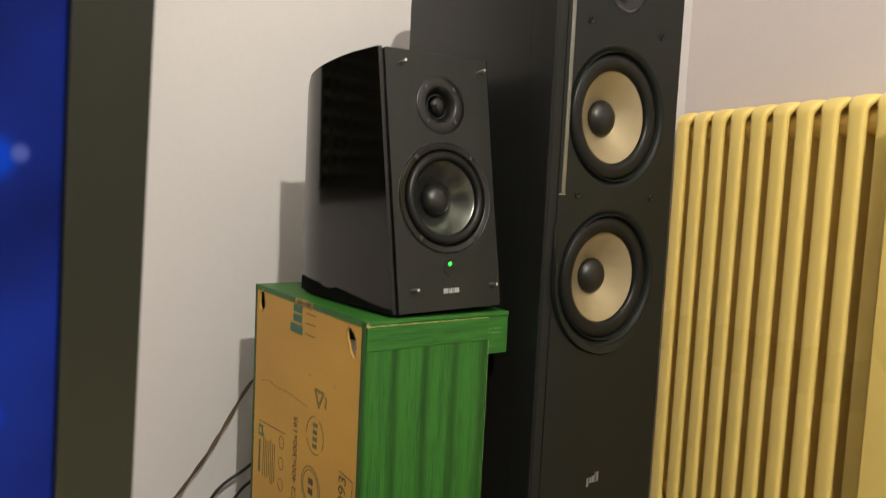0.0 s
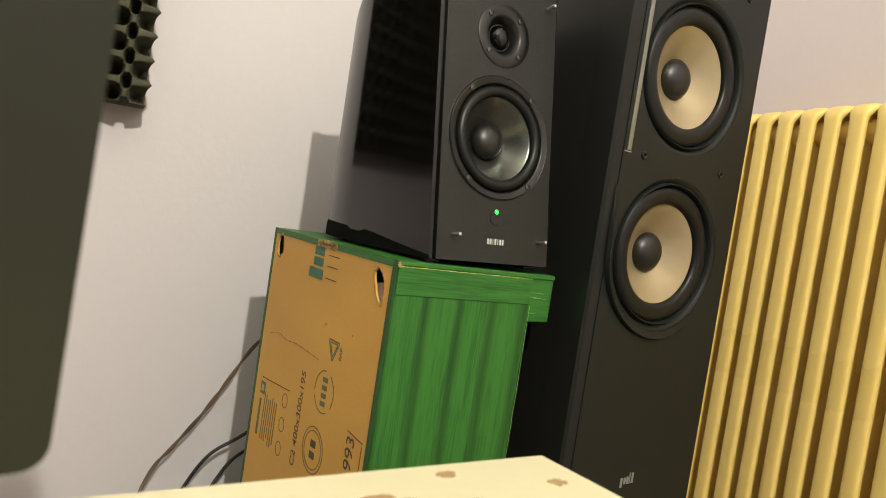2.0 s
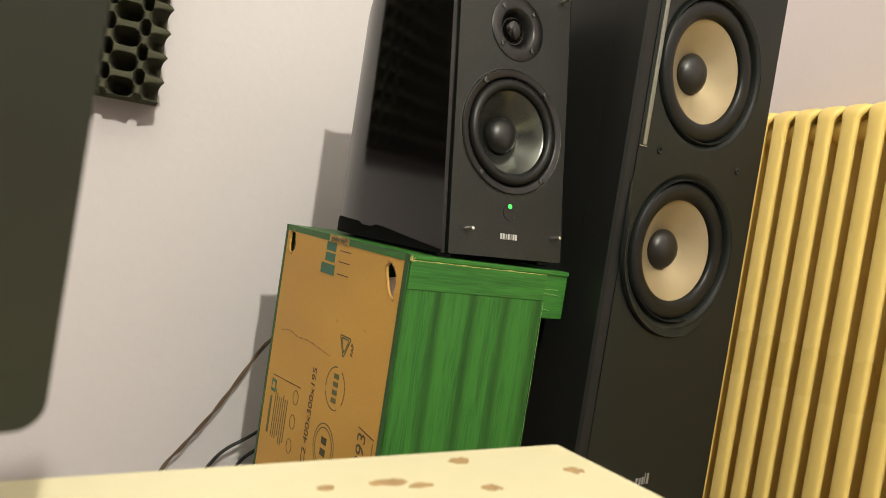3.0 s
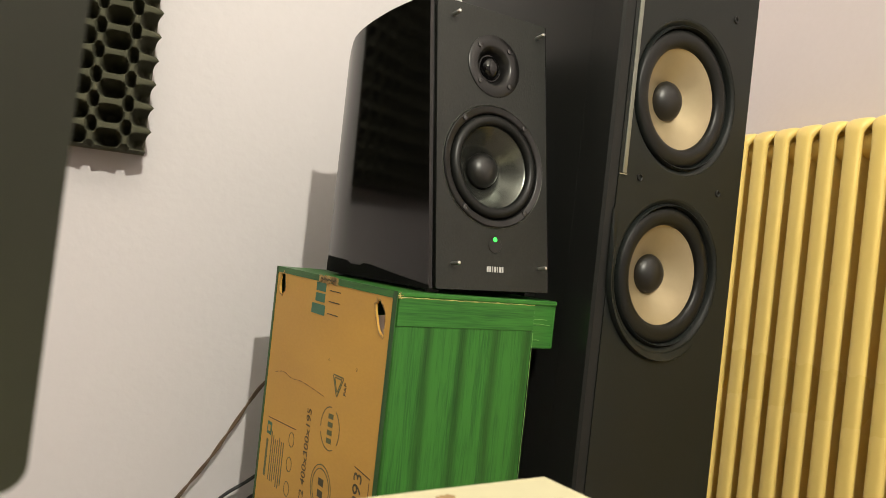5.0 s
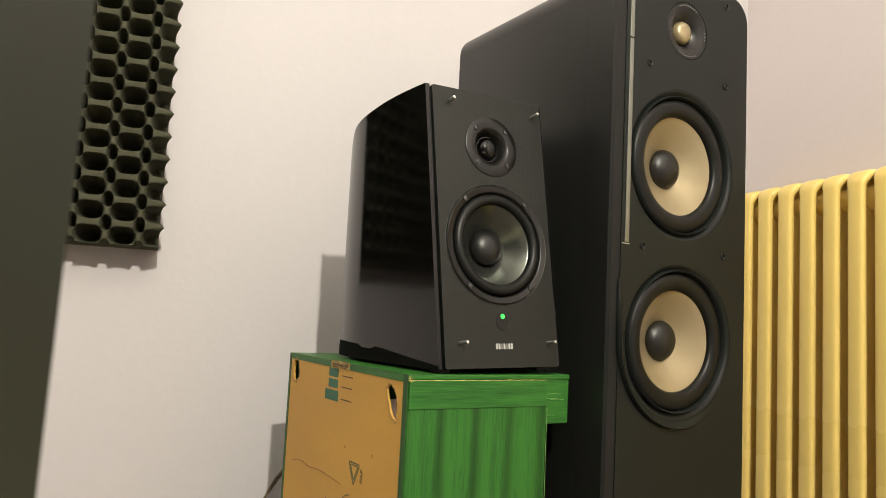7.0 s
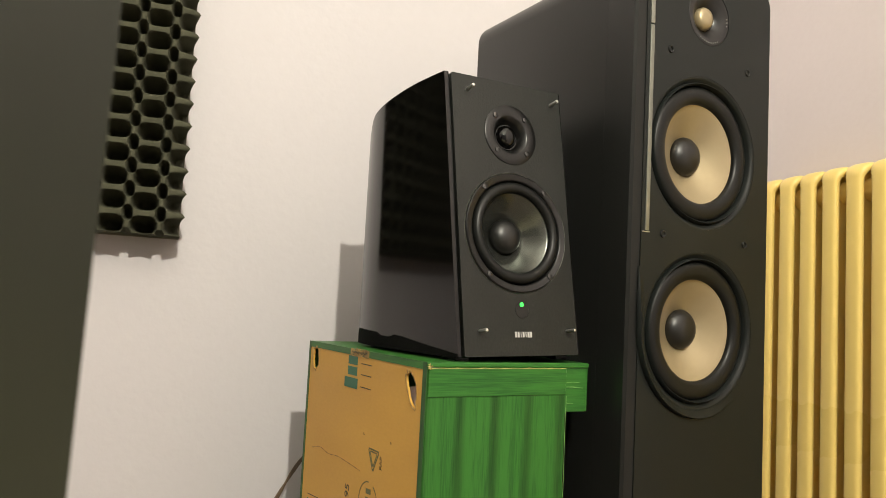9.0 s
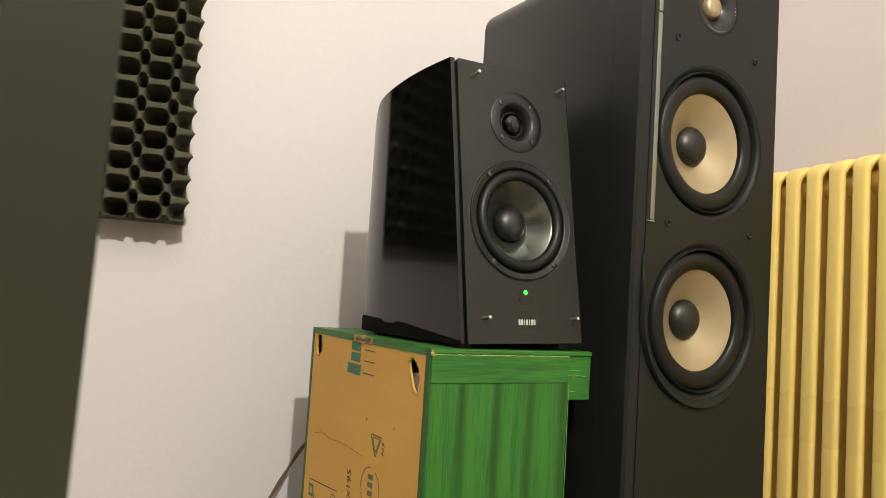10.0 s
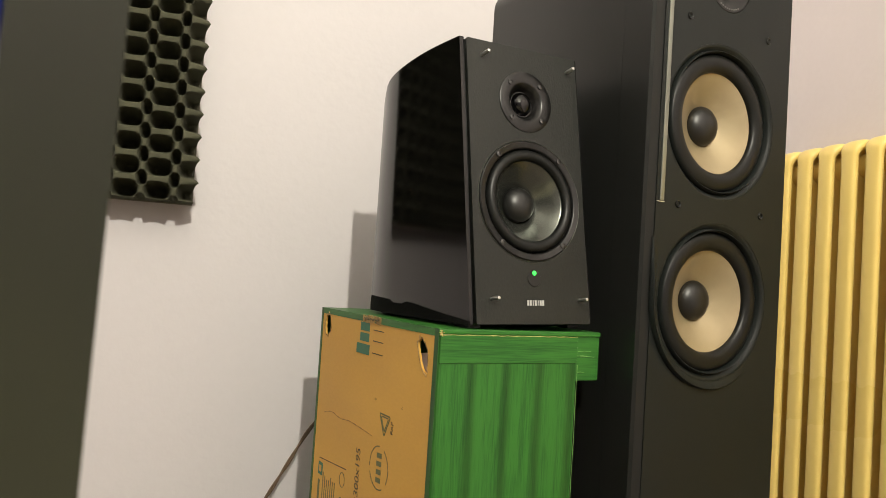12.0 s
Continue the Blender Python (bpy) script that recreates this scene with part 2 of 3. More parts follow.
def letters(name, text, size, mat, parent, m, stretch=1.0):
    """Flat lettering in the built-in font."""
    cu = bpy.data.curves.new(name, "FONT")
    cu.body, cu.size, cu.extrude, cu.align_x, cu.align_y = text, size, 0.0001, "CENTER", "CENTER"
    tmp = bpy.data.objects.new(name, cu)
    scene.collection.objects.link(tmp)
    me = bpy.data.meshes.new_from_object(tmp.evaluated_get(bpy.context.evaluated_depsgraph_get()))
    bpy.data.objects.remove(tmp)
    me.materials.append(mat)
    ob = new(name, me)
    ob.parent = parent
    ob.matrix_local = m @ Matrix.Diagonal((stretch, 1, 1, 1))
    return ob


# ---- room ----
W, E, S, N, TOP = -2.6, 1.212, -3.4, 1.305, 2.3


def structure(name, bm, mat, label, category):
    return tagged(part(name, bm, mat), label, category, kind="structure")


structure("floor", box(W - 0.1, E + 0.1, S - 0.1, N + 0.1, FLOOR - 0.1, FLOOR), FLOORING, "brown laminate floor of the room", "floor")
structure("ceiling", box(W - 0.1, E + 0.1, S - 0.1, N + 0.1, TOP, TOP + 0.1), CEILING, "white painted ceiling of the room", "ceiling")


def uneven_wall():
    """Old plaster, a millimetre or two out of true."""
    bm = box(W - 0.1, E + 0.1, N + 0.004, N + 0.1, FLOOR, TOP)
    nx, nz = 220, 130
    rows = []
    for j in range(nz + 1):
        z = FLOOR + (TOP - FLOOR) * j / nz
        row = []
        for i in range(nx + 1):
            x = -0.9 + (E + 0.9) * i / nx
            d = 0.0016 * noise.noise((x * 3.1, z * 1.7, 0.3)) + 0.0006 * noise.noise((x * 11, z * 6, 4.1))
            row.append(bm.verts.new((x, N + d, z)))
        rows.append(row)
    for a, b in zip(rows, rows[1:]):
        for i in range(nx):
            bm.faces.new((a[i], a[i + 1], b[i + 1], b[i]))
    tagged(part("wall_north", bm, WALL, smooth=True), "white plastered wall behind the loudspeakers", "wall", kind="structure")


uneven_wall()
structure("wall_east", box(E, E + 0.1, S, N, FLOOR, TOP), PINK, "pinkish white plastered wall behind the radiator", "wall")
structure("wall_south", box(W - 0.1, E + 0.1, S - 0.1, S, FLOOR, TOP), WALL, "plain white wall closing the room", "wall")
structure("wall_west", box(W - 0.1, W, S, N, FLOOR, TOP), WALL, "plain white wall closing the room", "wall")


# ---- radiator ----
def radiator_section(parent, m):
    """One section: flat front and back fins joined by broad rounded heads, with a narrow web between."""
    x0, x1, z0, z1, r = 0.0, 0.063, FLOOR + 0.09, 0.745, 0.020
    outline = rounded(x0 + 0.0068, x1 - 0.0068, z0 + 0.0090, z1 - 0.0090, (r,) * 4, 9)
    path = []
    for k, (x, z) in enumerate(outline):
        path.append((x, 0, z))
        if k % 10 == 9 and k in (19, 39):
            xn, zn = outline[(k + 1) % len(outline)]
            path += [(x + (xn - x) * f, 0, z + (zn - z) * f) for f in (0.03, 0.06, 0.09, 0.5, 0.91, 0.94, 0.97)]

    def across(i):
        near = min(1.0, max(0.0, 1 - min(path[i][2] - z0, z1 - path[i][2]) / 0.034))
        return 0.0147 + 0.0097 * near * near * (3 - 2 * near), 0.0072 + 0.0018 * near

    bm = sweep(path, across, 24, True, flat=0.66)
    box(0.0085, x1 - 0.0085, -0.0045, 0.0045, z0 + 0.012, z1 - 0.016, 0.003, 2, bm)
    for z in (z0 + 0.045, z1 - 0.045):
        lathe([(0, -0.0245), (0.022, -0.0245), (0.022, 0.0245), (0, 0.0245)], 20, bm, (0.040, 0, z))
    ob = part("radiator_section", bm, CREAM, parent, smooth=True)
    ob.matrix_local = m
    return ob


RAD_X, RAD_Y, PITCH = 1.1370, 1.2275, 0.0493
radiator = thing("radiator", pose(RAD_X, RAD_Y, 0), "cream yellow enamelled column radiator against the wall", "radiator")
first = radiator_section(radiator, pose(0, 0, 0))
for i in range(1, 17):
    ob = first.copy()
    scene.collection.objects.link(ob)
    ob.parent = radiator
    ob.matrix_local = pose(0, -PITCH * i, 0)
for i in (0, 16):
    part("foot", box(0.018, 0.045, -PITCH * i - 0.012, -PITCH * i + 0.012, FLOOR, FLOOR + 0.1, 0.004), CREAM, radiator)

board = part("painted_board", box(1.100, 1.118, 0.48, 0.743, FLOOR, 0.70, 0.002), CREAM)
tagged(board, "cream painted board standing before the radiator", "board")


# ---- loudspeaker parts ----
def screw(parent, x, y, z, r=0.0035):
    bm = lathe([(0, -0.0012), (r * 0.45, -0.0012), (r * 0.5, -0.0004), (r * 0.5, -0.0016), (r, -0.0012), (r * 1.05, 0.001)], 14)
    return part("screw", bm, STEEL, parent, smooth=True, m=pose(x, y, z))


def floor_speaker():
    t = thing("floor_standing_speaker", pose(0.675, 0.827, 0, 0, 0, 12), "tall black floor-standing loudspeaker with tan woofer cones", "loudspeaker")
    x0, x1, z0, z1 = -0.107, 0.130, FLOOR + 0.02, 0.906
    part("cabinet", extrude_outline(braced(rounded(x0, x1, z0, z1, (0.004, 0.004, 0.032, 0.032))), 0.05, 0.337), TOWER_SIDE, t, "black ash cabinet with rounded top edges", smooth=True)
    d = [(0.009, 0.668), (0.009, 0.4545)]
    holes = [(x, z, 0.0935) for x, z in d] + [(0.0125, 0.8385, 0.0365)]
    bm = extrude_outline(rounded(x0 + 0.0152, x1 - 0.0005, z0, z1 - 0.0005, (0.003, 0.003, 0.031, 0.012)), 0, 0.0498, holes)
    part("front_baffle", bm, BAFFLE, t, "satin black front panel", smooth=True)
    bm = bmesh.new()
    zz1 = z1 - 0.028
    a = [bm.verts.new(p) for p in ((x0, 0.0498, z0), (x0, 0.0058, z0), (x0 + 0.003, 0.0024, z0), (x0 + 0.0151, 0.0012, z0), (x0 + 0.0151, 0.0498, z0))]
    b = [bm.verts.new((v.co.x, v.co.y, zz1)) for v in a]
    for i in range(5):
        bm.faces.new((a[i], a[(i + 1) % 5], b[(i + 1) % 5], b[i])).material_index = 1 if i == 0 else 0
    bm.faces.new(a), bm.faces.new(b)
    part("edge_strip", bm, EDGE, t).data.materials.append(TOWER_SIDE)
    for zz0, zz1 in ((0.565, 0.8055), (0.807, 0.893)):
        part("trim_strip", box(x0 + 0.0205, x0 + 0.0268, -0.0012, 0.0030, zz0, zz1, 0.0008, 2), CHROME, t, "polished metal trim strip")
    part("trim_end", box(x0 + 0.0160, x0 + 0.0272, -0.0014, 0.0016, 0.5632, 0.5641), SILVER, t)
    for x, z in d:
        woofer = part("woofer", lathe([(0.0934, 0.03), (0.0934, 0.0004), (0.0925, 0.0003), (0.0898, 0.0012), (0.0872, 0.0046), (0.0860, 0.0050), (0.0854, 0.0004), (0.0842, -0.0010), (0.0828, 0.0008), (0.0820, 0.03)], 80), BAFFLE, t, smooth=True, m=pose(x, 0, z))
        prof = [(0.0830, 0.008)] + [(0.0716 + 0.0109 * math.cos(a), 0.0078 - 0.0066 * math.sin(a)) for a in [math.pi * k / 12 for k in range(13)]] + [(0.0603, 0.010)]
        part("surround", lathe(prof, 80), RUBBER, woofer, smooth=True)
        part("cone", lathe([(0.0607, 0.0092), (0.059, 0.0098), (0.047, 0.0168), (0.035, 0.0245), (0.0225, 0.0325)], 80), GOLD_CONE, woofer, "tan mica woofer cone", smooth=True)
        part("dust_cap", lathe([(0.0240, 0.0330), (0.0243, 0.0290), (0.0225, 0.0252), (0.0188, 0.0216), (0.0134, 0.0187), (0.007, 0.017), (0, 0.0165)], 40), CAP, woofer, "black domed dust cap", smooth=True)
        part("basket", lathe([(0.0819, 0.014), (0.068, 0.042), (0, 0.046)], 32), PLASTIC, woofer)
    tw = part("tweeter", lathe([(0.0364, 0.03), (0.0364, 0.001), (0.0355, 0.0), (0.029, 0.0005), (0.0185, 0.008), (0.0155, 0.010), (0.0145, 0.012)], 56), PLASTIC, t, smooth=True, m=pose(0.0125, 0, 0.8385))
    part("dome", lathe([(0.0145, 0.011), (0.014, 0.007), (0.0115, 0.0035), (0.0065, 0.0015), (0, 0.001)], 40), GOLD_CONE, tw, "golden tweeter dome", smooth=True)
    for k, (a0, a1) in enumerate(((62, 118), (242, 298), (-8, 8))):
        n = 9 if k < 2 else 3
        for i in range(n):
            a = radians(a0 + (a1 - a0) * i / (n - 1))
            bm = box(-0.0008, 0.0008, -0.0004, 0.0004, -0.0007, 0.0007)
            part("ring_lettering", bm, GREY_INK, tw, m=Matrix.Translation((0.0322 * math.cos(a), 0.0, 0.0322 * math.sin(a))) @ Matrix.Rotation(math.pi / 2 - a, 4, "Y"))
    for x in (-0.0575, 0.086):
        for z in (0.5635, 0.783, 0.889):
            if z < 0.86 or x > 0:
                part("grille_socket", lathe([(0.0, 0.004), (0.0023, 0.004), (0.0025, -0.0008), (0.0036, -0.0015), (0.0045, -0.0005), (0.0047, 0.002)], 18), PLASTIC, t, smooth=True, m=pose(x + (0.005 if x < 0 and z > 0.7 else 0), 0, z))
    # moulded step that runs down beside the woofers and wraps round below the lower one
    line = [((-1.0, 0.0), 0.07 * (1 - k / 14)) for k in range(14)] + [((math.cos(radians(a)), math.sin(radians(a))), 0.0) for a in range(180, 312, 4)]
    bm, rows = bmesh.new(), []
    for k, ((cx, cz), dz) in enumerate(line):
        f = k / (len(line) - 1)
        up = 0.0062 * min(1.0, max(0.02, f * 4)) * min(1.0, max(0.02, (1 - f) * 4.5))
        rows.append([bm.verts.new((0.009 + cx * r, y, 0.4545 + cz * r + dz)) for r, y in ((0.0938, -0.0002), (0.0960, -0.25 * up), (0.0998, -0.85 * up), (0.1018, -up), (0.1032, -0.6 * up), (0.1036, 0.0004))])
    for a, b in zip(rows, rows[1:]):
        for i in range(5):
            bm.faces.new((a[i], a[i + 1], b[i + 1], b[i]))
    part("moulded_lip", bm, BAFFLE, t, smooth=True)
    # maker's mark as plain bars
    for x, w, h, dz in ((-0.0095, 0.0035, 0.012, -0.002), (-0.004, 0.0035, 0.008, 0), (0.001, 0.0035, 0.009, 0.0005), (0.0048, 0.0015, 0.014, 0.003), (0.0095, 0.0035, 0.013, 0.003)):
        part("mark_bar", box(x + 0.006 - w / 2, x + 0.006 + w / 2, -0.0006, 0.0004, 0.176 + dz - h / 2, 0.176 + dz + h / 2), GREY_INK, t)
    part("plinth", box(x0 - 0.012, x1 + 0.012, 0.0, 0.349, FLOOR, FLOOR + 0.02, 0.004), PLASTIC, t)
    return t


floor_speaker()


def shelf_speaker():
    """Lacquered side panels round a leaning vinyl front; the origin lies on the front, low in the middle."""
    t = thing("bookshelf_speaker", pose(0.453, 0.822, 0.445, 0, -1.5, 12), "black bookshelf loudspeaker with glossy curved sides on the box", "loudspeaker")
    lean = math.tan(radians(8.2))
    zb, zf, zr = BOX_TOP - 0.445 + 0.007, 0.281, 0.262
    xl, xr, depth = -0.0800, 0.0715, 0.236

    def side(name, x, sign):
        bm = bmesh.new()
        rows = []
        nz, ny = 14, 22
        for j in range(ny + 1):
            s = j / ny
            row = []
            for i in range(nz + 1):
                f = i / nz
                ztop = zf + (zr - zf) * s + 0.0045 * math.sin(math.pi * min(1, s / 0.9)) - 0.02 * max(0, s - 0.86) ** 2 / 0.0196
                z = zb + (ztop - zb) * f
                y = z * lean + (depth - z * lean) * s + 0.001
                bulge = (0.0055 + (0.0055 + 0.007 * (1 - f)) * s if sign < 0 else 0.003 + 0.004 * s) + 0.003 * math.sin(math.pi * s) - 0.010 * max(0, s - 0.66) ** 2 / 0.1156
                row.append((x + sign * bulge, y, z, x))
            rows.append(row)
        out = [[bm.verts.new((p[0], p[1], p[2])) for p in r] for r in rows]
        inn = [[bm.verts.new((p[3], p[1], p[2])) for p in r] for r in rows]
        for j in range(ny):
            for i in range(nz):
                bm.faces.new((out[j][i], out[j][i + 1], out[j + 1][i + 1], out[j + 1][i]))
                bm.faces.new((inn[j][i], inn[j + 1][i], inn[j + 1][i + 1], inn[j][i + 1]))
        for j in range(ny):
            bm.faces.new((out[j][0], out[j + 1][0], inn[j + 1][0], inn[j][0]))
            bm.faces.new((out[j][nz], inn[j][nz], inn[j + 1][nz], out[j + 1][nz]))
        for i in range(nz):
            bm.faces.new((out[0][i], inn[0][i], inn[0][i + 1], out[0][i + 1]))
            bm.faces.new((out[ny][i], out[ny][i + 1], inn[ny][i + 1], inn[ny][i]))
        edge = [e for e in bm.edges if e.calc_face_angle(0) > radians(50)]
        bmesh.ops.bevel(bm, geom=edge, offset=0.0015, segments=2, affect="EDGES", profile=0.5)
        part(name, bm, PIANO, t, "curved side panel in glossy black lacquer", smooth=True)

    side("side_panel", xl, -1)
    # matte black strip of uneven height low along the left side panel
    bm = bmesh.new()
    edge = [(0.0, 0.003), (0.25, 0.009), (0.45, 0.0145), (0.52, 0.0155), (0.56, 0.0125), (0.66, 0.0125), (0.70, 0.0160), (0.76, 0.0165), (0.82, 0.0168), (0.87, 0.0170), (0.91, 0.0172), (0.94, 0.0174), (0.97, 0.0172), (0.985, 0.012)]
    rows = []
    for k, (f, hh) in enumerate(edge):
        y = zb * lean + (depth - zb * lean) * f + 0.001
        x = xl - (0.0055 + 0.0125 * f + 0.003 * math.sin(math.pi * f) - 0.010 * max(0, f - 0.66) ** 2 / 0.1156)
        rows.append([bm.verts.new(p) for p in ((x - 0.0012, y, zb - 0.001), (x - 0.0010, y, zb + hh), (x + 0.0008, y, zb + hh + 0.0006), (x + 0.0008, y, zb - 0.001))])
    for a, b in zip(rows, rows[1:]):
        for i in range(4):
            bm.faces.new((a[i], a[(i + 1) % 4], b[(i + 1) % 4], b[i]))
    bm.faces.new(rows[0]), bm.faces.new(rows[-1])
    part("low_black_strip", bm, FLAT_BLACK, t, smooth=True)
    side("side_panel", xr, 1)
    # carcass between the sides
    bm = bmesh.new()
    prof = [(zb * lean + 0.040, zb), (zf * lean + 0.040, zf - 0.0035), (depth * 0.5, zf - 0.006), (depth - 0.030, zr + 0.0025), (depth - 0.005, zr - 0.016), (depth - 0.002, zb)]
    a = [bm.verts.new((xl + 0.0003, y, z)) for y, z in prof]
    b = [bm.verts.new((xr - 0.0003, y, z)) for y, z in prof]
    for i in range(len(a)):
        bm.faces.new((a[i], a[(i + 1) % len(a)], b[(i + 1) % len(a)], b[i]))
    bm.faces.new(a), bm.faces.new(b)
    part("carcass", bm, VINYL, t)
    up = pose(0, 0, 0, -8.2, 0, 0)
    c = math.cos(radians(8.2))
    front = part("front_panel", extrude_outline(rounded(xl + 0.0012, xr - 0.0012, zb / c, zf / c - 0.001, (0.002,) * 4, 3), -0.0025, 0.0420, [(-0.004, 0.108, 0.0585), (-0.004, 0.2205, 0.027)]), VINYL, t, "black grained vinyl front", smooth=True, m=up)
    w = part("woofer", lathe([(0.0665, -0.0024), (0.0665, -0.0042), (0.0655, -0.0050), (0.0645, -0.0046), (0.0600, -0.0042), (0.0590, -0.0036), (0.0580, -0.001), (0.057, 0.012)], 72), PLASTIC, front, smooth=True, m=pose(-0.004, 0, 0.108))
    prof = [(0.0572, -0.0005)] + [(0.0508 + 0.0062 * math.cos(q), -0.001 - 0.0062 * math.sin(q)) for q in [math.pi * k / 10 for k in range(11)]] + [(0.0455, 0.0005)]
    part("surround", lathe(prof, 72), RUBBER, w, smooth=True)
    part("cone", lathe([(0.0450, 0.0004), (0.0435, 0.0013), (0.036, 0.0088), (0.028, 0.0168), (0.0190, 0.0250)], 72), GREY_CONE, w, "dark grey woofer cone", smooth=True)
    part("dust_cap", lathe([(0.0192, 0.0248), (0.0197, 0.0200), (0.0186, 0.0158), (0.0152, 0.0118), (0.0100, 0.0091), (0.0050, 0.0079), (0, 0.0076)], 40), CAP, w, "dark domed dust cap", smooth=True)
    part("rim", lathe([(0.0668, -0.0026), (0.0676, -0.0034), (0.0680, -0.0026)], 72), CHROME, w, smooth=True)
    for q in (50, 130, 230, 310):
        screw(w, 0.0625 * math.cos(radians(q)), -0.0044, 0.0625 * math.sin(radians(q)), 0.0030)
    tw = part("tweeter", lathe([(0.035, -0.0024), (0.035, -0.0032), (0.0345, -0.0036), (0.0235, -0.0036), (0.0215, -0.003), (0.0175, 0.003), (0.0155, 0.008), (0.0145, 0.009)], 56), PLASTIC, front, smooth=True, m=pose(-0.004, 0, 0.2205))
    part("dome", lathe([(0.0148, 0.0085), (0.0135, 0.0075), (0.0125, 0.003), (0.009, -0.0005), (0.005, -0.002), (0, -0.0025)], 40), PIANO, tw, "shiny dark tweeter dome", smooth=True)
    part("dome_ring", lathe([(0.0150, 0.0088), (0.0146, 0.0058), (0.0138, 0.0058), (0.0134, 0.0088)], 40), STEEL, tw, smooth=True)
    for q in (45, 135, 225, 315):
        screw(tw, 0.0285 * math.cos(radians(q)), -0.0036, 0.0285 * math.sin(radians(q)), 0.0028)
    for x in (-0.059, 0.057):
        for z in (0.0, 0.266):
            pin = part("grille_pin", lathe([(0, -0.0165), (0.0016, -0.0160), (0.0021, -0.0145), (0.0021, -0.0024)], 14), SILVER, front, "silver grille pin", smooth=True, m=pose(x, 0, z))
    led = part("led_window", lathe([(0, -0.0030), (0.0085, -0.0030), (0.009, -0.0024)], 32), PLASTIC, front, smooth=True, m=pose(-0.0035, 0, 0.0225))
    part("power_led", lathe([(0, -0.0044), (0.0018, -0.0041), (0.0027, -0.0030)], 16), GREEN_LED, front, "lit green power light", smooth=True, m=pose(-0.0035, 0, 0.0285))
    for i, w in enumerate((0.0024, 0.0024, 0.0010, 0.0024, 0.0010, 0.0024, 0.0024)):
        x = -0.0035 + (i - 3) * 0.0033
        part("mark_bar", box(x - w / 2, x + w / 2, -0.0030, -0.0024, -0.0066, -0.0006), WHITE_INK, front)
    for x in (xl + 0.01, xr - 0.01):
        for y in (0.02, depth - 0.02):
            part("rubber_foot", box(x - 0.008, x + 0.008, y - 0.008, y + 0.008, zb - 0.006, zb + 0.0005, 0.001), RUBBER, t)


shelf_speaker()


# ---- fruit crates of printed cardboard ----
def blotch(rx, rz, rough=0.25, n=22, seed=1):
    r = random.Random(seed)
    return [(rx * (1 + r.uniform(-rough, rough)) * math.cos(2 * math.pi * i / n), rz * (1 + r.uniform(-rough, rough)) * math.sin(2 * math.pi * i / n)) for i in range(n)]


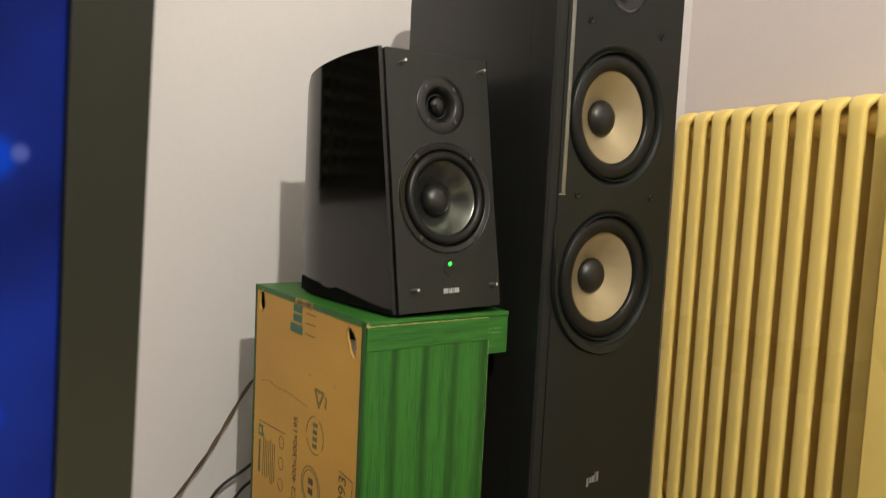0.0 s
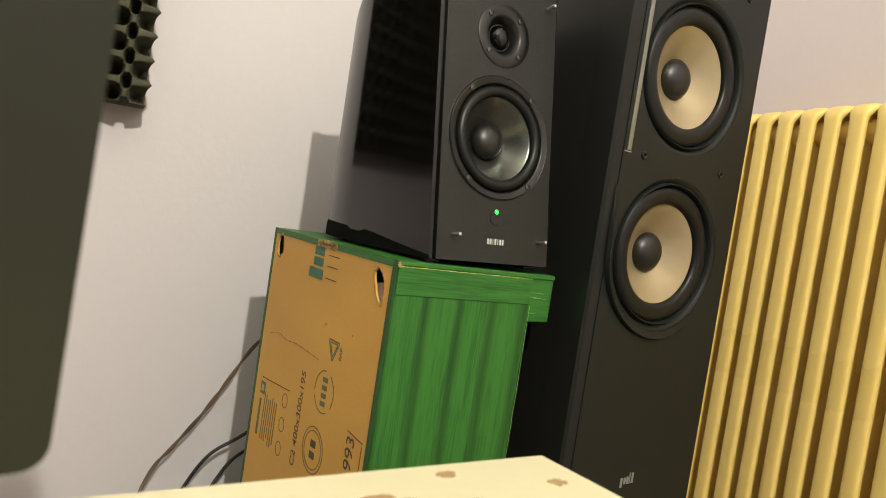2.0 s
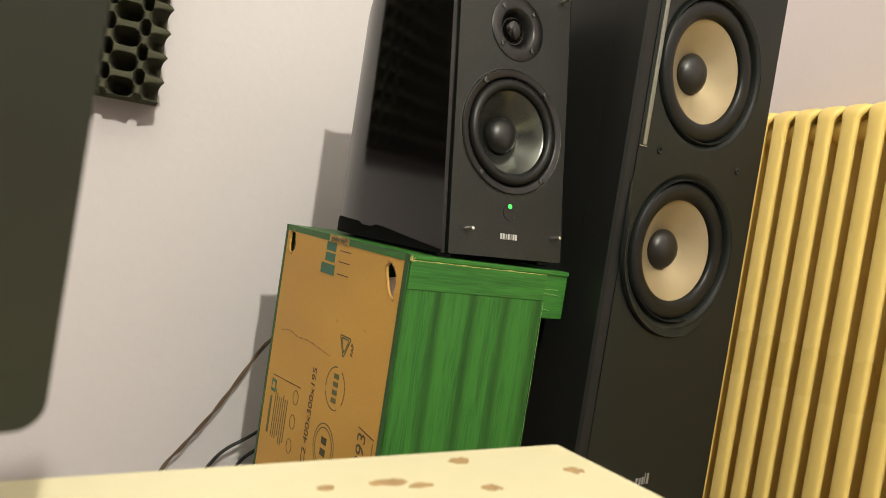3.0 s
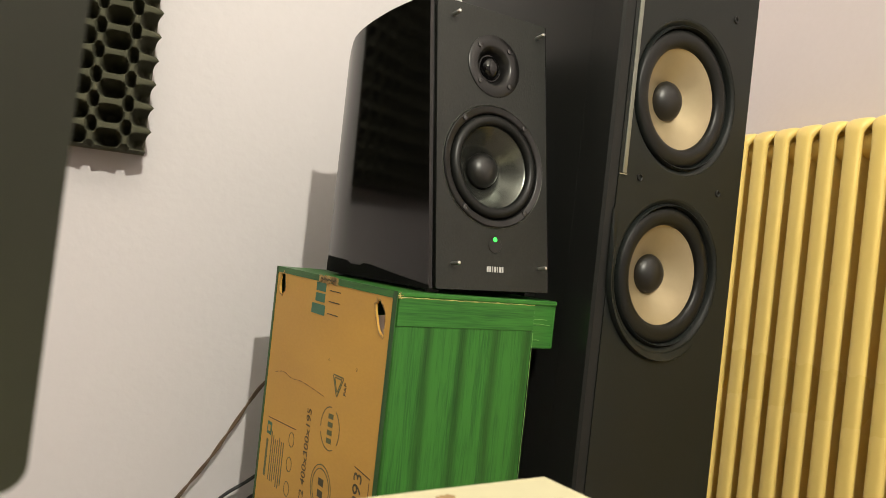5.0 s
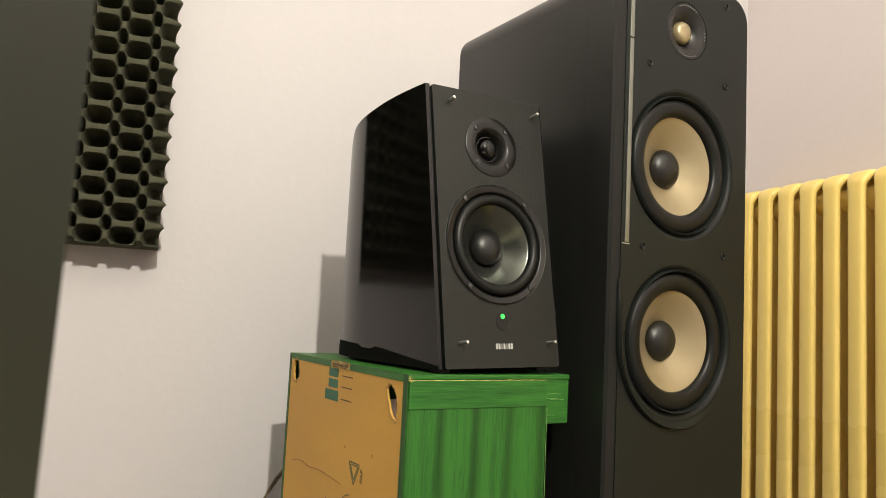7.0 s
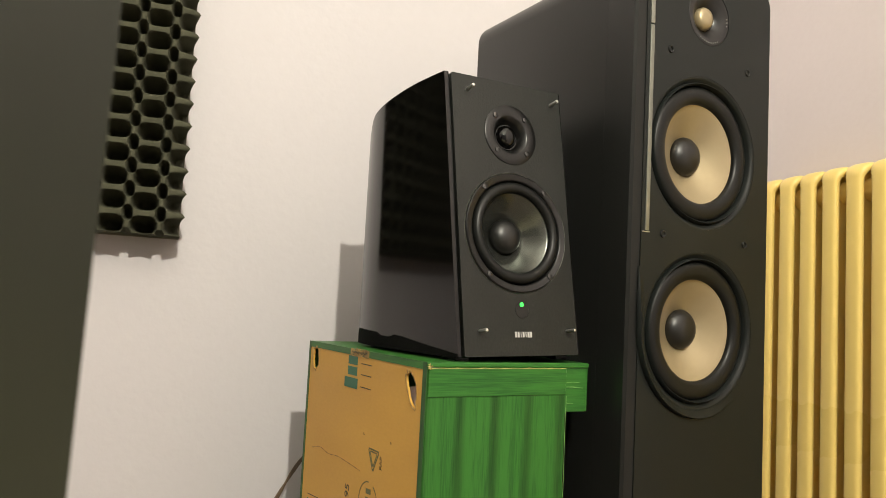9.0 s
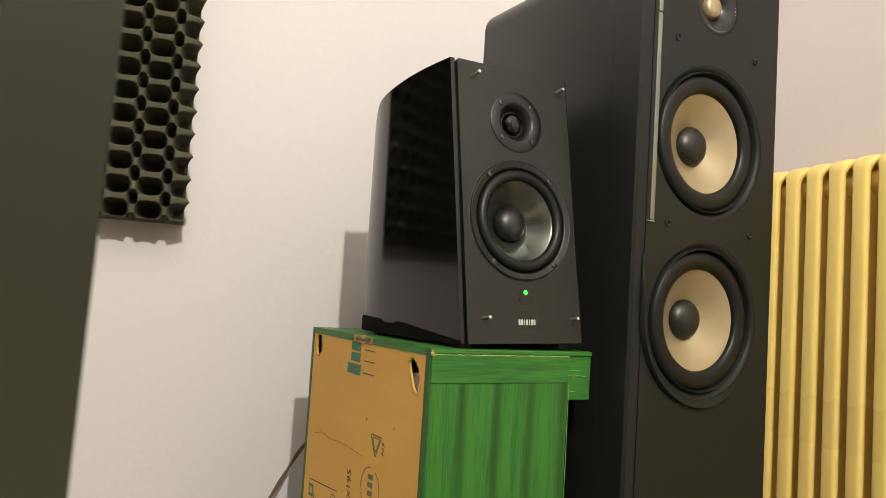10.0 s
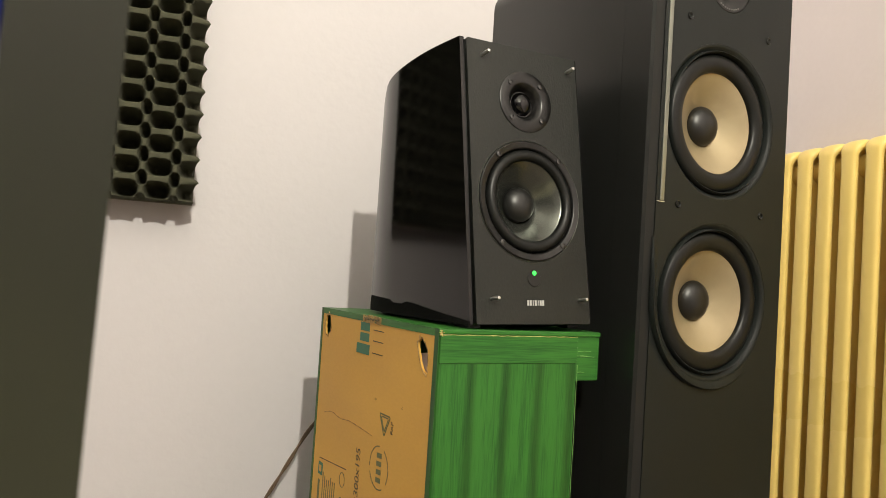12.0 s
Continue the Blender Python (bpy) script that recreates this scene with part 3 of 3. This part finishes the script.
def printed_crate():
    """A crate of 400 x 300 x 195 stood on end: its bottom looks to the side, its long side to the front."""
    t = thing("cardboard_crate", pose(0.3355, 0.7885, BOX_TOP, 0, 0, 12.3), "green printed cardboard fruit crate stood on end", "box")
    H, D, wd, lip, th = 0.40, 0.322, 0.1765, 0.2105, 0.005
    part("front_board", box(0.0008, wd, 0.0, th, -H, -0.006, 0.0012), GREEN_V, t, "green board print on the long side")
    part("front_rail", box(0.0012, wd - 0.001, -0.0012, 0.0005, -0.034, -0.0055, 0.0004, 1), GREEN_H, t)
    rr = random.Random(31)
    line = [(0.003 + (wd - 0.005) * k / 40, -0.0014, -0.0056 + rr.uniform(-0.0003, 0.0003)) for k in range(41)]
    part("raw_edge", sweep(line, lambda i: (0.0004, 0.00030 + 0.0004 * ((i * 5) % 7 == 0)), 6), CUT_CARD, t, "pale raw cardboard edge")
    line = [(wd + 0.0002 + rr.uniform(-0.0003, 0.0003), -0.0006, -0.036 - (H - 0.037) * k / 40) for k in range(41)]
    part("raw_edge", sweep(line, lambda i: (0.0003, 0.0003 + 0.0002 * ((i * 3) % 5 == 0)), 6), SCUFF, t, "rubbed pale green edge")
    for k in range(9):
        a = rr.uniform(0, 6.28)
        tuft = [(0.0015 + 0.001 * k / 9, -0.001, -0.004), (0.0015 + 0.0028 * math.cos(a), -0.0028, -0.004 + 0.0032 * math.sin(a))]
        part("torn_fibre", sweep(tuft, lambda i: (0.0006, 0.0004), 5), CUT_CARD if k % 2 else RAW_CARD, t)
    for k, (dz, x0, x1) in enumerate(((-0.0215, 0.180, 0.199), (-0.0265, 0.178, 0.195), (-0.0275, 0.184, 0.204), (-0.0445, 0.181, 0.190))):
        part("scuff", sweep([(x0, 0.0034, dz), ((x0 + x1) / 2, 0.0033, dz + 0.0004), (x1, 0.0034, dz - 0.0003)], lambda i: (0.0002, 0.0003), 5), SCUFF, t)
    part("back_board", box(0.004, wd, D - th, D, -H, -0.006, 0.0012), GREEN_V, t)
    part("top_board", box(0.0, lip, 0.0015, D - 0.001, -0.0055, 0.0, 0.0015), GREEN_H, t, "green end board on top")
    part("top_flange", box(lip - 0.0055, lip + 0.001, 0.004, D - 0.003, -0.054, -0.0005, 0.0015), GREEN_H, t)
    part("flange_end", box(wd - 0.004, lip - 0.001, 0.0035, 0.0085, -0.054, -0.0008, 0.0012), GREEN_H, t, "folded green lip")
    part("bottom_board", box(0.0, wd, 0.002, D - 0.002, -H, -H + th, 0.001), GREEN_H, t)
    # the crate's bottom: a brown panel in a green border, with torn hand holes
    holes = [(0.297, -0.021, 0.0125), (0.030, -0.028, 0.0112)]
    outline = [(th + 0.0004, -H), (D - th - 0.0004, -H), (D - th - 0.0004, -0.006), (th + 0.0004, -0.006)]
    bm = bmesh.new()
    loops = [outline]
    for k, (hy, hz, r) in enumerate(holes):
        lean = 0.38 if k else 0.1
        loops.append([(hy + a + lean * b, hz + b) for a, b in blotch(r * 0.80, r * (1.5 if k else 1.15), 0.20, 22, 4 + k)])
    edges = []
    for loop in loops:
        vs = [bm.verts.new((0.0, y, z)) for y, z in loop]
        edges += [bm.edges.new((vs[i], vs[(i + 1) % len(vs)])) for i in range(len(vs))]
    bmesh.ops.triangle_fill(bm, use_beauty=True, edges=edges)
    for v in [g for g in bmesh.ops.extrude_face_region(bm, geom=list(bm.faces))["geom"] if isinstance(g, bmesh.types.BMVert)]:
        v.co.x = 0.0022
    panel = part("bottom_panel", bm, CARD, t, "brown cardboard panel with torn hand holes and print")
    for k, loop in enumerate(loops[1:]):
        hy, hz, r = holes[k]
        rr = random.Random(20 + k)
        rim = [(-0.0002 - rr.uniform(0, 0.0010), hy + (y - hy) * rr.uniform(0.98, 1.14), hz + (z - hz) * rr.uniform(0.98, 1.14)) for y, z in loop]
        part("torn_rim", sweep(rim, lambda i: (0.0004, 0.0003 + 0.0006 * ((i * 7) % 5) / 4), 6, True, (1, 0, 0)), RAW_CARD, panel)
    # flap pushed in behind the front hand hole
    bm = bmesh.new()
    vs = [bm.verts.new(p) for p in ((0.0024, 0.014, -0.052), (0.0024, 0.040, -0.052), (0.0042, 0.044, -0.029), (0.0046, 0.018, -0.025))]
    vs += [bm.verts.new((v.co.x + 0.002, v.co.y, v.co.z)) for v in vs]
    for q in ((0, 1, 2, 3), (7, 6, 5, 4), (0, 4, 5, 1), (1, 5, 6, 2), (2, 6, 7, 3), (3, 7, 4, 0)):
        bm.faces.new([vs[k] for k in q])
    part("flap", bm, LINING, panel, "grey card flap pushed into the hand hole")
    # printed green border round the panel
    g = 0.0006
    part("border", box(-g, 0.0002, 0.0, 0.0085, -H, 0.0), GREEN_V, panel)
    part("border", box(-g, 0.0002, D - 0.006, D, -H, 0.0), GREEN_V, panel)
    part("border", box(-g, 0.0002, 0.0087, D - 0.0062, -0.0075, 0.0), GREEN_D, panel)
    # torn notch in the top edge: frayed paper and the fluting inside
    bm = bmesh.new()
    r = random.Random(9)
    for i in range(22):
        y = 0.133 + 0.0023 * i
        box(-0.0009 - r.uniform(0, 0.0006), 0.0006, y, y + 0.0019, -0.0072 + r.uniform(-0.0015, 0.0015), 0.0006 + r.uniform(-0.0015, 0.0006), bm=bm)
    part("torn_edge", bm, RAW_CARD, panel, "torn corrugated edge")
    # dark wave: the shaded gaps of the fluting put into the colour
    wave = [(-0.0017, 0.137 + 0.0008 * i, -0.0035 + 0.0014 * math.sin(i * 1.3)) for i in range(52)]
    part("fluting", sweep(wave, lambda i: (0.0003, 0.0004), 5, side=(1, 0, 0)), BLACK_INK_SHADE, panel)

    def face(y, z, turn=0.0):
        """A pose on the panel, reading along it; turn: degrees."""
        return Matrix(((0, 0, -1, -0.0003), (-1, 0, 0, y), (0, 1, 0, z), (0, 0, 0, 1))) @ pose(0, 0, 0, 0, 0, turn)

    def bar(y, z, w, h, mat, turn=0.0, name="print_bar"):
        bm = box(-w / 2, w / 2, -h / 2, h / 2, -0.0002, 0.0001)
        return part(name, bm, mat, panel, m=face(y, z, turn))

    for k, (w, h, z) in enumerate(((0.026, 0.010, -0.0135), (0.026, 0.010, -0.026), (0.037, 0.012, -0.0400))):
        bar(0.177 + (0.003 if k == 2 else 0), z, w, h, TEAL_INK)
        bar(0.139, z - 0.002, 0.028, 0.0011, BLACK_INK_SHADE)
    letters("size_print", "C2 400x300x195", 0.0165, BLACK_INK_SHADE, panel, face(0.1720, -0.2130, 90))
    letters("number_print", "993", 0.025, BLACK_INK_SHADE, panel, face(0.0400, -0.2080, 90))
    letters("paper_mark", "PAP", 0.0085, BLACK_INK_SHADE, panel, face(0.0890, -0.1160, 90))
    # recycling triangle
    for k in range(3):
        a, b = radians(90 + 120 * k + 180), radians(90 + 120 * (k + 1) + 180)
        for q, w in ((0.0155, 0.0016), (0.0105, 0.0014)):
            p0, p1 = Vector((math.cos(a), math.sin(a))) * q, Vector((math.cos(b), math.sin(b))) * q
            mid, dv = (p0 + p1) / 2, p1 - p0
            bar(0.1080 - mid.x, -0.1130 + mid.y, dv.length * 0.92, w, INK, math.degrees(math.atan2(dv.y, dv.x)))
    # round stamps and arrows as plain strokes
    for cy, cz, rad, n in ((0.1160, -0.1650, 0.0235, 26), (0.1240, -0.2340, 0.0260, 30), (0.1240, -0.2340, 0.0215, 26)):
        for i in range(n):
            if rad == 0.0235 and i % 9 in (7, 8):
                continue
            a = 2 * math.pi * i / n
            bar(cy + rad * math.cos(a), cz + rad * math.sin(a), 0.0012, 0.0052, INK, math.degrees(-a))
    for i in range(4):
        bar(0.1160, -0.1785 + 0.009 * i, 0.012, 0.0055, INK, 4)
    for i in range(2):
        bar(0.1240, -0.2400 + 0.013 * i, 0.013, 0.008, BLACK_INK_SHADE, 2)
    # address block: unreadable print as bars
    bar(0.2890, -0.2090, 0.0150, 0.0160, TEAL_INK)
    bar(0.2890, -0.2090, 0.0075, 0.0080, CARD).location.x = -0.0006
    bar(0.2920, -0.2480, 0.0060, 0.0480, INK)
    for i in range(7):
        bar(0.2780 - 0.0066 * i, -0.2420 - 0.0015 * (i % 3), 0.0020, 0.0620 - 0.004 * (i % 4), INK)
    for dz in (-0.2050, -0.2350, -0.2650):
        for i in range(10):
            a = 2 * math.pi * i / 10
            bar(0.2160 + 0.0075 * math.cos(a), dz + 0.0085 * math.sin(a), 0.0010, 0.0052, INK, math.degrees(-a))
    bar(0.2500, -0.1930, 0.090, 0.0010, BLACK_INK_SHADE, 4)
    bar(0.0330, -0.1880, 0.034, 0.0010, BLACK_INK_SHADE, -5)
    bar(0.0170, -0.2480, 0.0010, 0.110, BLACK_INK_SHADE)
    # crease across the panel: a thin line in darker brown
    crease = smooth_path([(-0.0002, 0.290, -0.136), (-0.0005, 0.262, -0.1305), (-0.0003, 0.235, -0.1335), (-0.0005, 0.205, -0.1310), (-0.0003, 0.170, -0.1325), (-0.0001, 0.140, -0.1345)], 6)
    part("crease", sweep(crease, lambda i: (0.00025, 0.00045 * (1 + 0.8 * math.sin(i * 1.9))), 6, side=(1, 0, 0)), CREASE, panel)
    # pin holes as raised dark dots, the shade inside them given by colour
    for y, z in ((0.068, -0.0905), (0.135, -0.092)):
        part("pin_hole_shade", lathe([(0, -0.0004), (0.0014, -0.0003), (0.0016, 0.0)], 10), BLACK_INK_SHADE, panel, m=face(y, z) @ pose(0, 0, 0, 90, 0, 0))


printed_crate()

# flat crate that carries the printed one
base = thing("flat_crate", pose(0.40, 0.96, FLOOR, 0, 0, 11.9), "green cardboard fruit crate lying flat on the floor", "box")
for nm, b in (("long_side", (-0.15, -0.145, -0.2, 0.2, 0, 0.194)), ("long_side", (0.145, 0.15, -0.2, 0.2, 0, 0.194)), ("short_side", (-0.145, 0.145, -0.2, -0.195, 0, 0.194)),
              ("short_side", (-0.145, 0.145, 0.195, 0.2, 0, 0.194)), ("rim_board", (-0.145, 0.145, -0.195, 0.195, 0.196, 0.202))):
    part(nm, box(*b, 0.001), GREEN_V, base)


# ---- acoustic foam ----
def foam_tile():
    """Egg-crate foam: deep rounded-square pits in rows, small pits between them."""
    w, h, thick, p, q = 0.44, 0.5670, 0.066, 0.0450, 0.0344
    nx, nz = 260, 330
    bm = bmesh.new()

    def pit(u, v, su, sv):
        return math.exp(-((abs(u) / su) ** 3.0 + (abs(v) / sv) ** 3.0) ** 2)

    grid = []
    for i in range(nx + 1):
        row = []
        x = -w * i / nx
        for j in range(nz + 1):
            z = h * j / nz
            u, v = (x / p) % 1.0, ((z - 0.0120) / q) % 1.0
            u1, v1 = min(u, 1 - u), min(v, 1 - v)
            u2, v2 = abs(u - 0.5), abs(v - 0.5)
            d = 0.060 * pit(u1, v1, 0.345, 0.30) + 0.042 * pit(u2, v2, 0.13, 0.27)
            d += 0.0012 * noise.noise((x * 40, z * 40, 3))
            near = max(0.0, 1 + x / 0.014)
            tooth = near ** 1.5 * 0.0115 * (2 * v1) ** 1.5 - 0.001
            d = d * (1 - 0.35 * near) + 0.010 * near ** 3
            row.append(bm.verts.new((x + tooth, -thick + min(d, 0.060), z)))
        grid.append(row)
    for i in range(nx):
        for j in range(nz):
            bm.faces.new((grid[i][j], grid[i + 1][j], grid[i + 1][j + 1], grid[i][j + 1]))
    ring = [grid[i][0] for i in range(nx + 1)] + [grid[nx][j] for j in range(1, nz + 1)] + [grid[i][nz] for i in range(nx - 1, -1, -1)] + [grid[0][j] for j in range(nz - 1, 0, -1)]
    back = [bm.verts.new((0.0015 if v.co.x > -0.004 else v.co.x, -0.0062, v.co.z)) for v in ring]
    for i in range(len(ring)):
        j = (i + 1) % len(ring)
        bm.faces.new((ring[i], ring[j], back[j], back[i]))
    bm.faces.new(back)
    t = thing("acoustic_foam_panel", pose(0.081, N, 0.5500), "dark grey egg-crate acoustic foam glued to the wall", "foam panel")
    part("egg_crate_relief", bm, FOAM, t, "dark grey foam with rows of deep pits", smooth=True)
    part("backing_sheet", box(-w - 0.001, 0.0024, -0.0060, 0.0004, -0.0012, h + 0.001, 0.0008, 1), BACKING, t, "thin grey foam backing")
    return t


foam_tile()


# ---- table and monitor ----
def table():
    t = thing("desk", pose(0.312, 0.445, TABLE, 0, 0, 13), "cream painted desk with chipped paint on its top", "desk")
    L, D = 1.3, 0.62
    part("tabletop", box(-L, 0, -D, 0, -0.022, 0, 0.0015), TABLE_PAINT, t, "cream painted top")
    for x in (-L + 0.03, -0.03):
        for y in (-D + 0.03, -0.03):
            part("leg", box(x - 0.02, x + 0.02, y - 0.02, y + 0.02, FLOOR - TABLE, -0.0225, 0.002), TABLE_PAINT, t)
    chips = (((-0.0718, -0.0132), 0.0052, 0.0038, 1), ((-0.0212, -0.0341), 0.0046, 0.0038, 2), ((-0.1175, -0.0290), 0.0085, 0.0030, 3), ((-0.0766, -0.0428), 0.0042, 0.0032, 4),
             ((-0.1452, -0.0290), 0.0035, 0.0022, 5), ((-0.1060, -0.0345), 0.0050, 0.0022, 6))
    for (x, y), a, b, seed in chips:
        pts = blotch(a, b, 0.32, 18, seed)
        bm = bmesh.new()
        vs = [bm.verts.new((x + u, y + v, 0.0004)) for u, v in pts]
        lo = [bm.verts.new((v.co.x, v.co.y, -0.0006)) for v in vs]
        bm.faces.new(vs)
        for i in range(len(vs)):
            j = (i + 1) % len(vs)
            bm.faces.new((vs[i], vs[j], lo[j], lo[i]))
        part("paint_chip", bm, CHIP, t, "chip in the paint down to bare board")


table()


def screen_material():
    """A lit screen: deep blue with soft bright spots and one glowing curve."""
    m = bpy.data.materials.new("lit_blue_screen")
    m.use_nodes = True
    nt = m.node_tree
    p = nt.nodes["Principled BSDF"]
    p.inputs["Base Color"].default_value = (0.002, 0.002, 0.003, 1)
    p.inputs["Roughness"].default_value = 0.3
    p.inputs["Specular IOR Level"].default_value = 0.04
    co = nt.nodes.new("ShaderNodeTexCoord")
    nz = node(nt, "ShaderNodeTexNoise", Scale=18.0, Detail=1.0)
    nt.links.new(co.outputs["Object"], nz.inputs["Vector"])
    ramp = nt.nodes.new("ShaderNodeValToRGB")
    e = ramp.color_ramp.elements
    e[0].position, e[0].color = 0.3, (0.004, 0.018, 0.20, 1)
    e[1].position, e[1].color = 0.7, (0.012, 0.050, 0.50, 1)
    nt.links.new(nz.outputs[0], ramp.inputs[0])
    colour = ramp.outputs[0]
    for x, z, r, tint in ((-0.0334, 0.0430, 0.0062, (0.0, 0.22, 1.0)), (-0.0455, 0.0935, 0.0062, (0.0, 0.07, 1.0)), (-0.0445, 0.1720, 0.0075, (0.0, 0.10, 1.0)), (-0.0370, 0.1735, 0.0030, (0.16, 0.22, 0.75))):
        far = nt.nodes.new("ShaderNodeVectorMath")
        far.operation = "DISTANCE"
        nt.links.new(co.outputs["Object"], far.inputs[0])
        far.inputs[1].default_value = (x, 0.003, z)
        rg = node(nt, "ShaderNodeMapRange")
        rg.interpolation_type = "SMOOTHSTEP"
        rg.inputs[1].default_value, rg.inputs[2].default_value = r * 1.15, r * 0.45
        nt.links.new(far.outputs["Value"], rg.inputs[0])
        mix = nt.nodes.new("ShaderNodeMix")
        mix.data_type = "RGBA"
        nt.links.new(rg.outputs[0], mix.inputs[0])
        nt.links.new(colour, mix.inputs[6])
        mix.inputs[7].default_value = (*tint, 1)
        colour = mix.outputs[2]
    nt.links.new(colour, p.inputs["Emission Color"])
    p.inputs["Emission Strength"].default_value = 0.58
    return m


def monitor():
    t = thing("monitor", pose(0.0902, 0.2938, 0.394, 3.7, 0, 25), "switched-on monitor in a dark grey plastic frame on the desk", "monitor")
    w, h, b = 0.60, 0.38, 0.0252
    sx0, sx1, sz0, sz1 = -w + b, -b, 0.033, h - b
    bm = bmesh.new()
    outer = rounded(-w, 0, 0, h, (0.006,) * 4, 5)
    loops = [outer, [(sx0, sz0), (sx1, sz0), (sx1, sz1), (sx0, sz1)]]
    edges = []
    for loop in loops:
        vs = [bm.verts.new((x, 0, z)) for x, z in loop]
        edges += [bm.edges.new((vs[i], vs[(i + 1) % len(vs)])) for i in range(len(vs))]
    bmesh.ops.triangle_fill(bm, use_beauty=True, edges=edges)
    for v in [g for g in bmesh.ops.extrude_face_region(bm, geom=list(bm.faces))["geom"] if isinstance(g, bmesh.types.BMVert)]:
        v.co.y = 0.02
    part("frame", bm, BEZEL, t, "dark grey plastic frame", smooth=True)
    part("back_shell", box(-w + 0.02, -0.02, 0.0202, 0.05, 0.02, h - 0.02, 0.01, 3), BEZEL, t)
    part("screen", box(sx0 + 0.0003, sx1 - 0.0003, 0.003, 0.012, sz0 + 0.0003, sz1 - 0.0003), screen_material(), t, "lit screen with a deep blue picture")
    part("screen_trim", box(sx0, sx1 + 0.001, -0.0006, 0.0028, sz0 - 0.0035, sz0, 0.0004, 1), TRIM, t)
    part("power_light", lathe([(0, -0.0008), (0.0012, -0.0007), (0.0016, 0.0002)], 16), BLUE_LED, t, "lit blue power light", smooth=True, m=pose(-0.0376, 0, 0.0135))
    part("neck", box(-w / 2 - 0.03, -w / 2 + 0.03, 0.0505, 0.075, -0.04, 0.2, 0.004), BEZEL, t)
    part("stand_foot", box(-w / 2 - 0.12, -w / 2 + 0.12, 0.0, 0.16, TABLE - 0.394 + 0.012, -0.0405, 0.005), BEZEL, t)


monitor()


# ---- cables behind the crate ----
def cable(name, points, r, mat, label, twist=0.0):
    path = smooth_path(points, 12)
    if twist:
        bm = bmesh.new()
        for s in (-1, 1):
            sweep([p + Vector((math.cos(i * 0.35), 0, math.sin(i * 0.35))) * s * twist for i, p in enumerate(path)], lambda i: (r, r), 8, bm=bm)
    else:
        bm = sweep(path, lambda i: (r, r), 8)
    return tagged(part(name, bm, mat, smooth=True), label, "cable", "cables on the wall side")


cable("speaker_cable", [(0.36, 1.235, 0.290), (0.319, 1.258, 0.252), (0.286, 1.270, 0.212), (0.252, 1.272, 0.152), (0.222, 1.272, 0.100), (0.186, 1.272, 0.048), (0.155, 1.265, 0.002), (0.10, 1.20, -0.13), (0.05, 1.12, FLOOR + 0.004)], 0.0018, CABLE_BROWN, "brown two-core loudspeaker cable hanging to the floor", 0.0015)
cable("black_cable", [(0.38, 1.250, 0.130), (0.319, 1.268, 0.092), (0.282, 1.270, 0.066), (0.238, 1.270, 0.034), (0.202, 1.265, -0.028), (0.18, 1.24, -0.08), (0.15, 1.17, -0.15), (0.12, 1.08, FLOOR + 0.004)], 0.0028, CABLE_BLACK, "black cable hanging down to the floor")
cable("black_cable", [(0.38, 1.24, 0.070), (0.319, 1.262, 0.058), (0.283, 1.266, 0.038), (0.258, 1.264, 0.005), (0.235, 1.25, -0.04), (0.22, 1.22, -0.09), (0.20, 1.15, -0.15), (0.17, 1.05, FLOOR + 0.004)], 0.0028, CABLE_BLACK, "black cable hanging down to the floor")
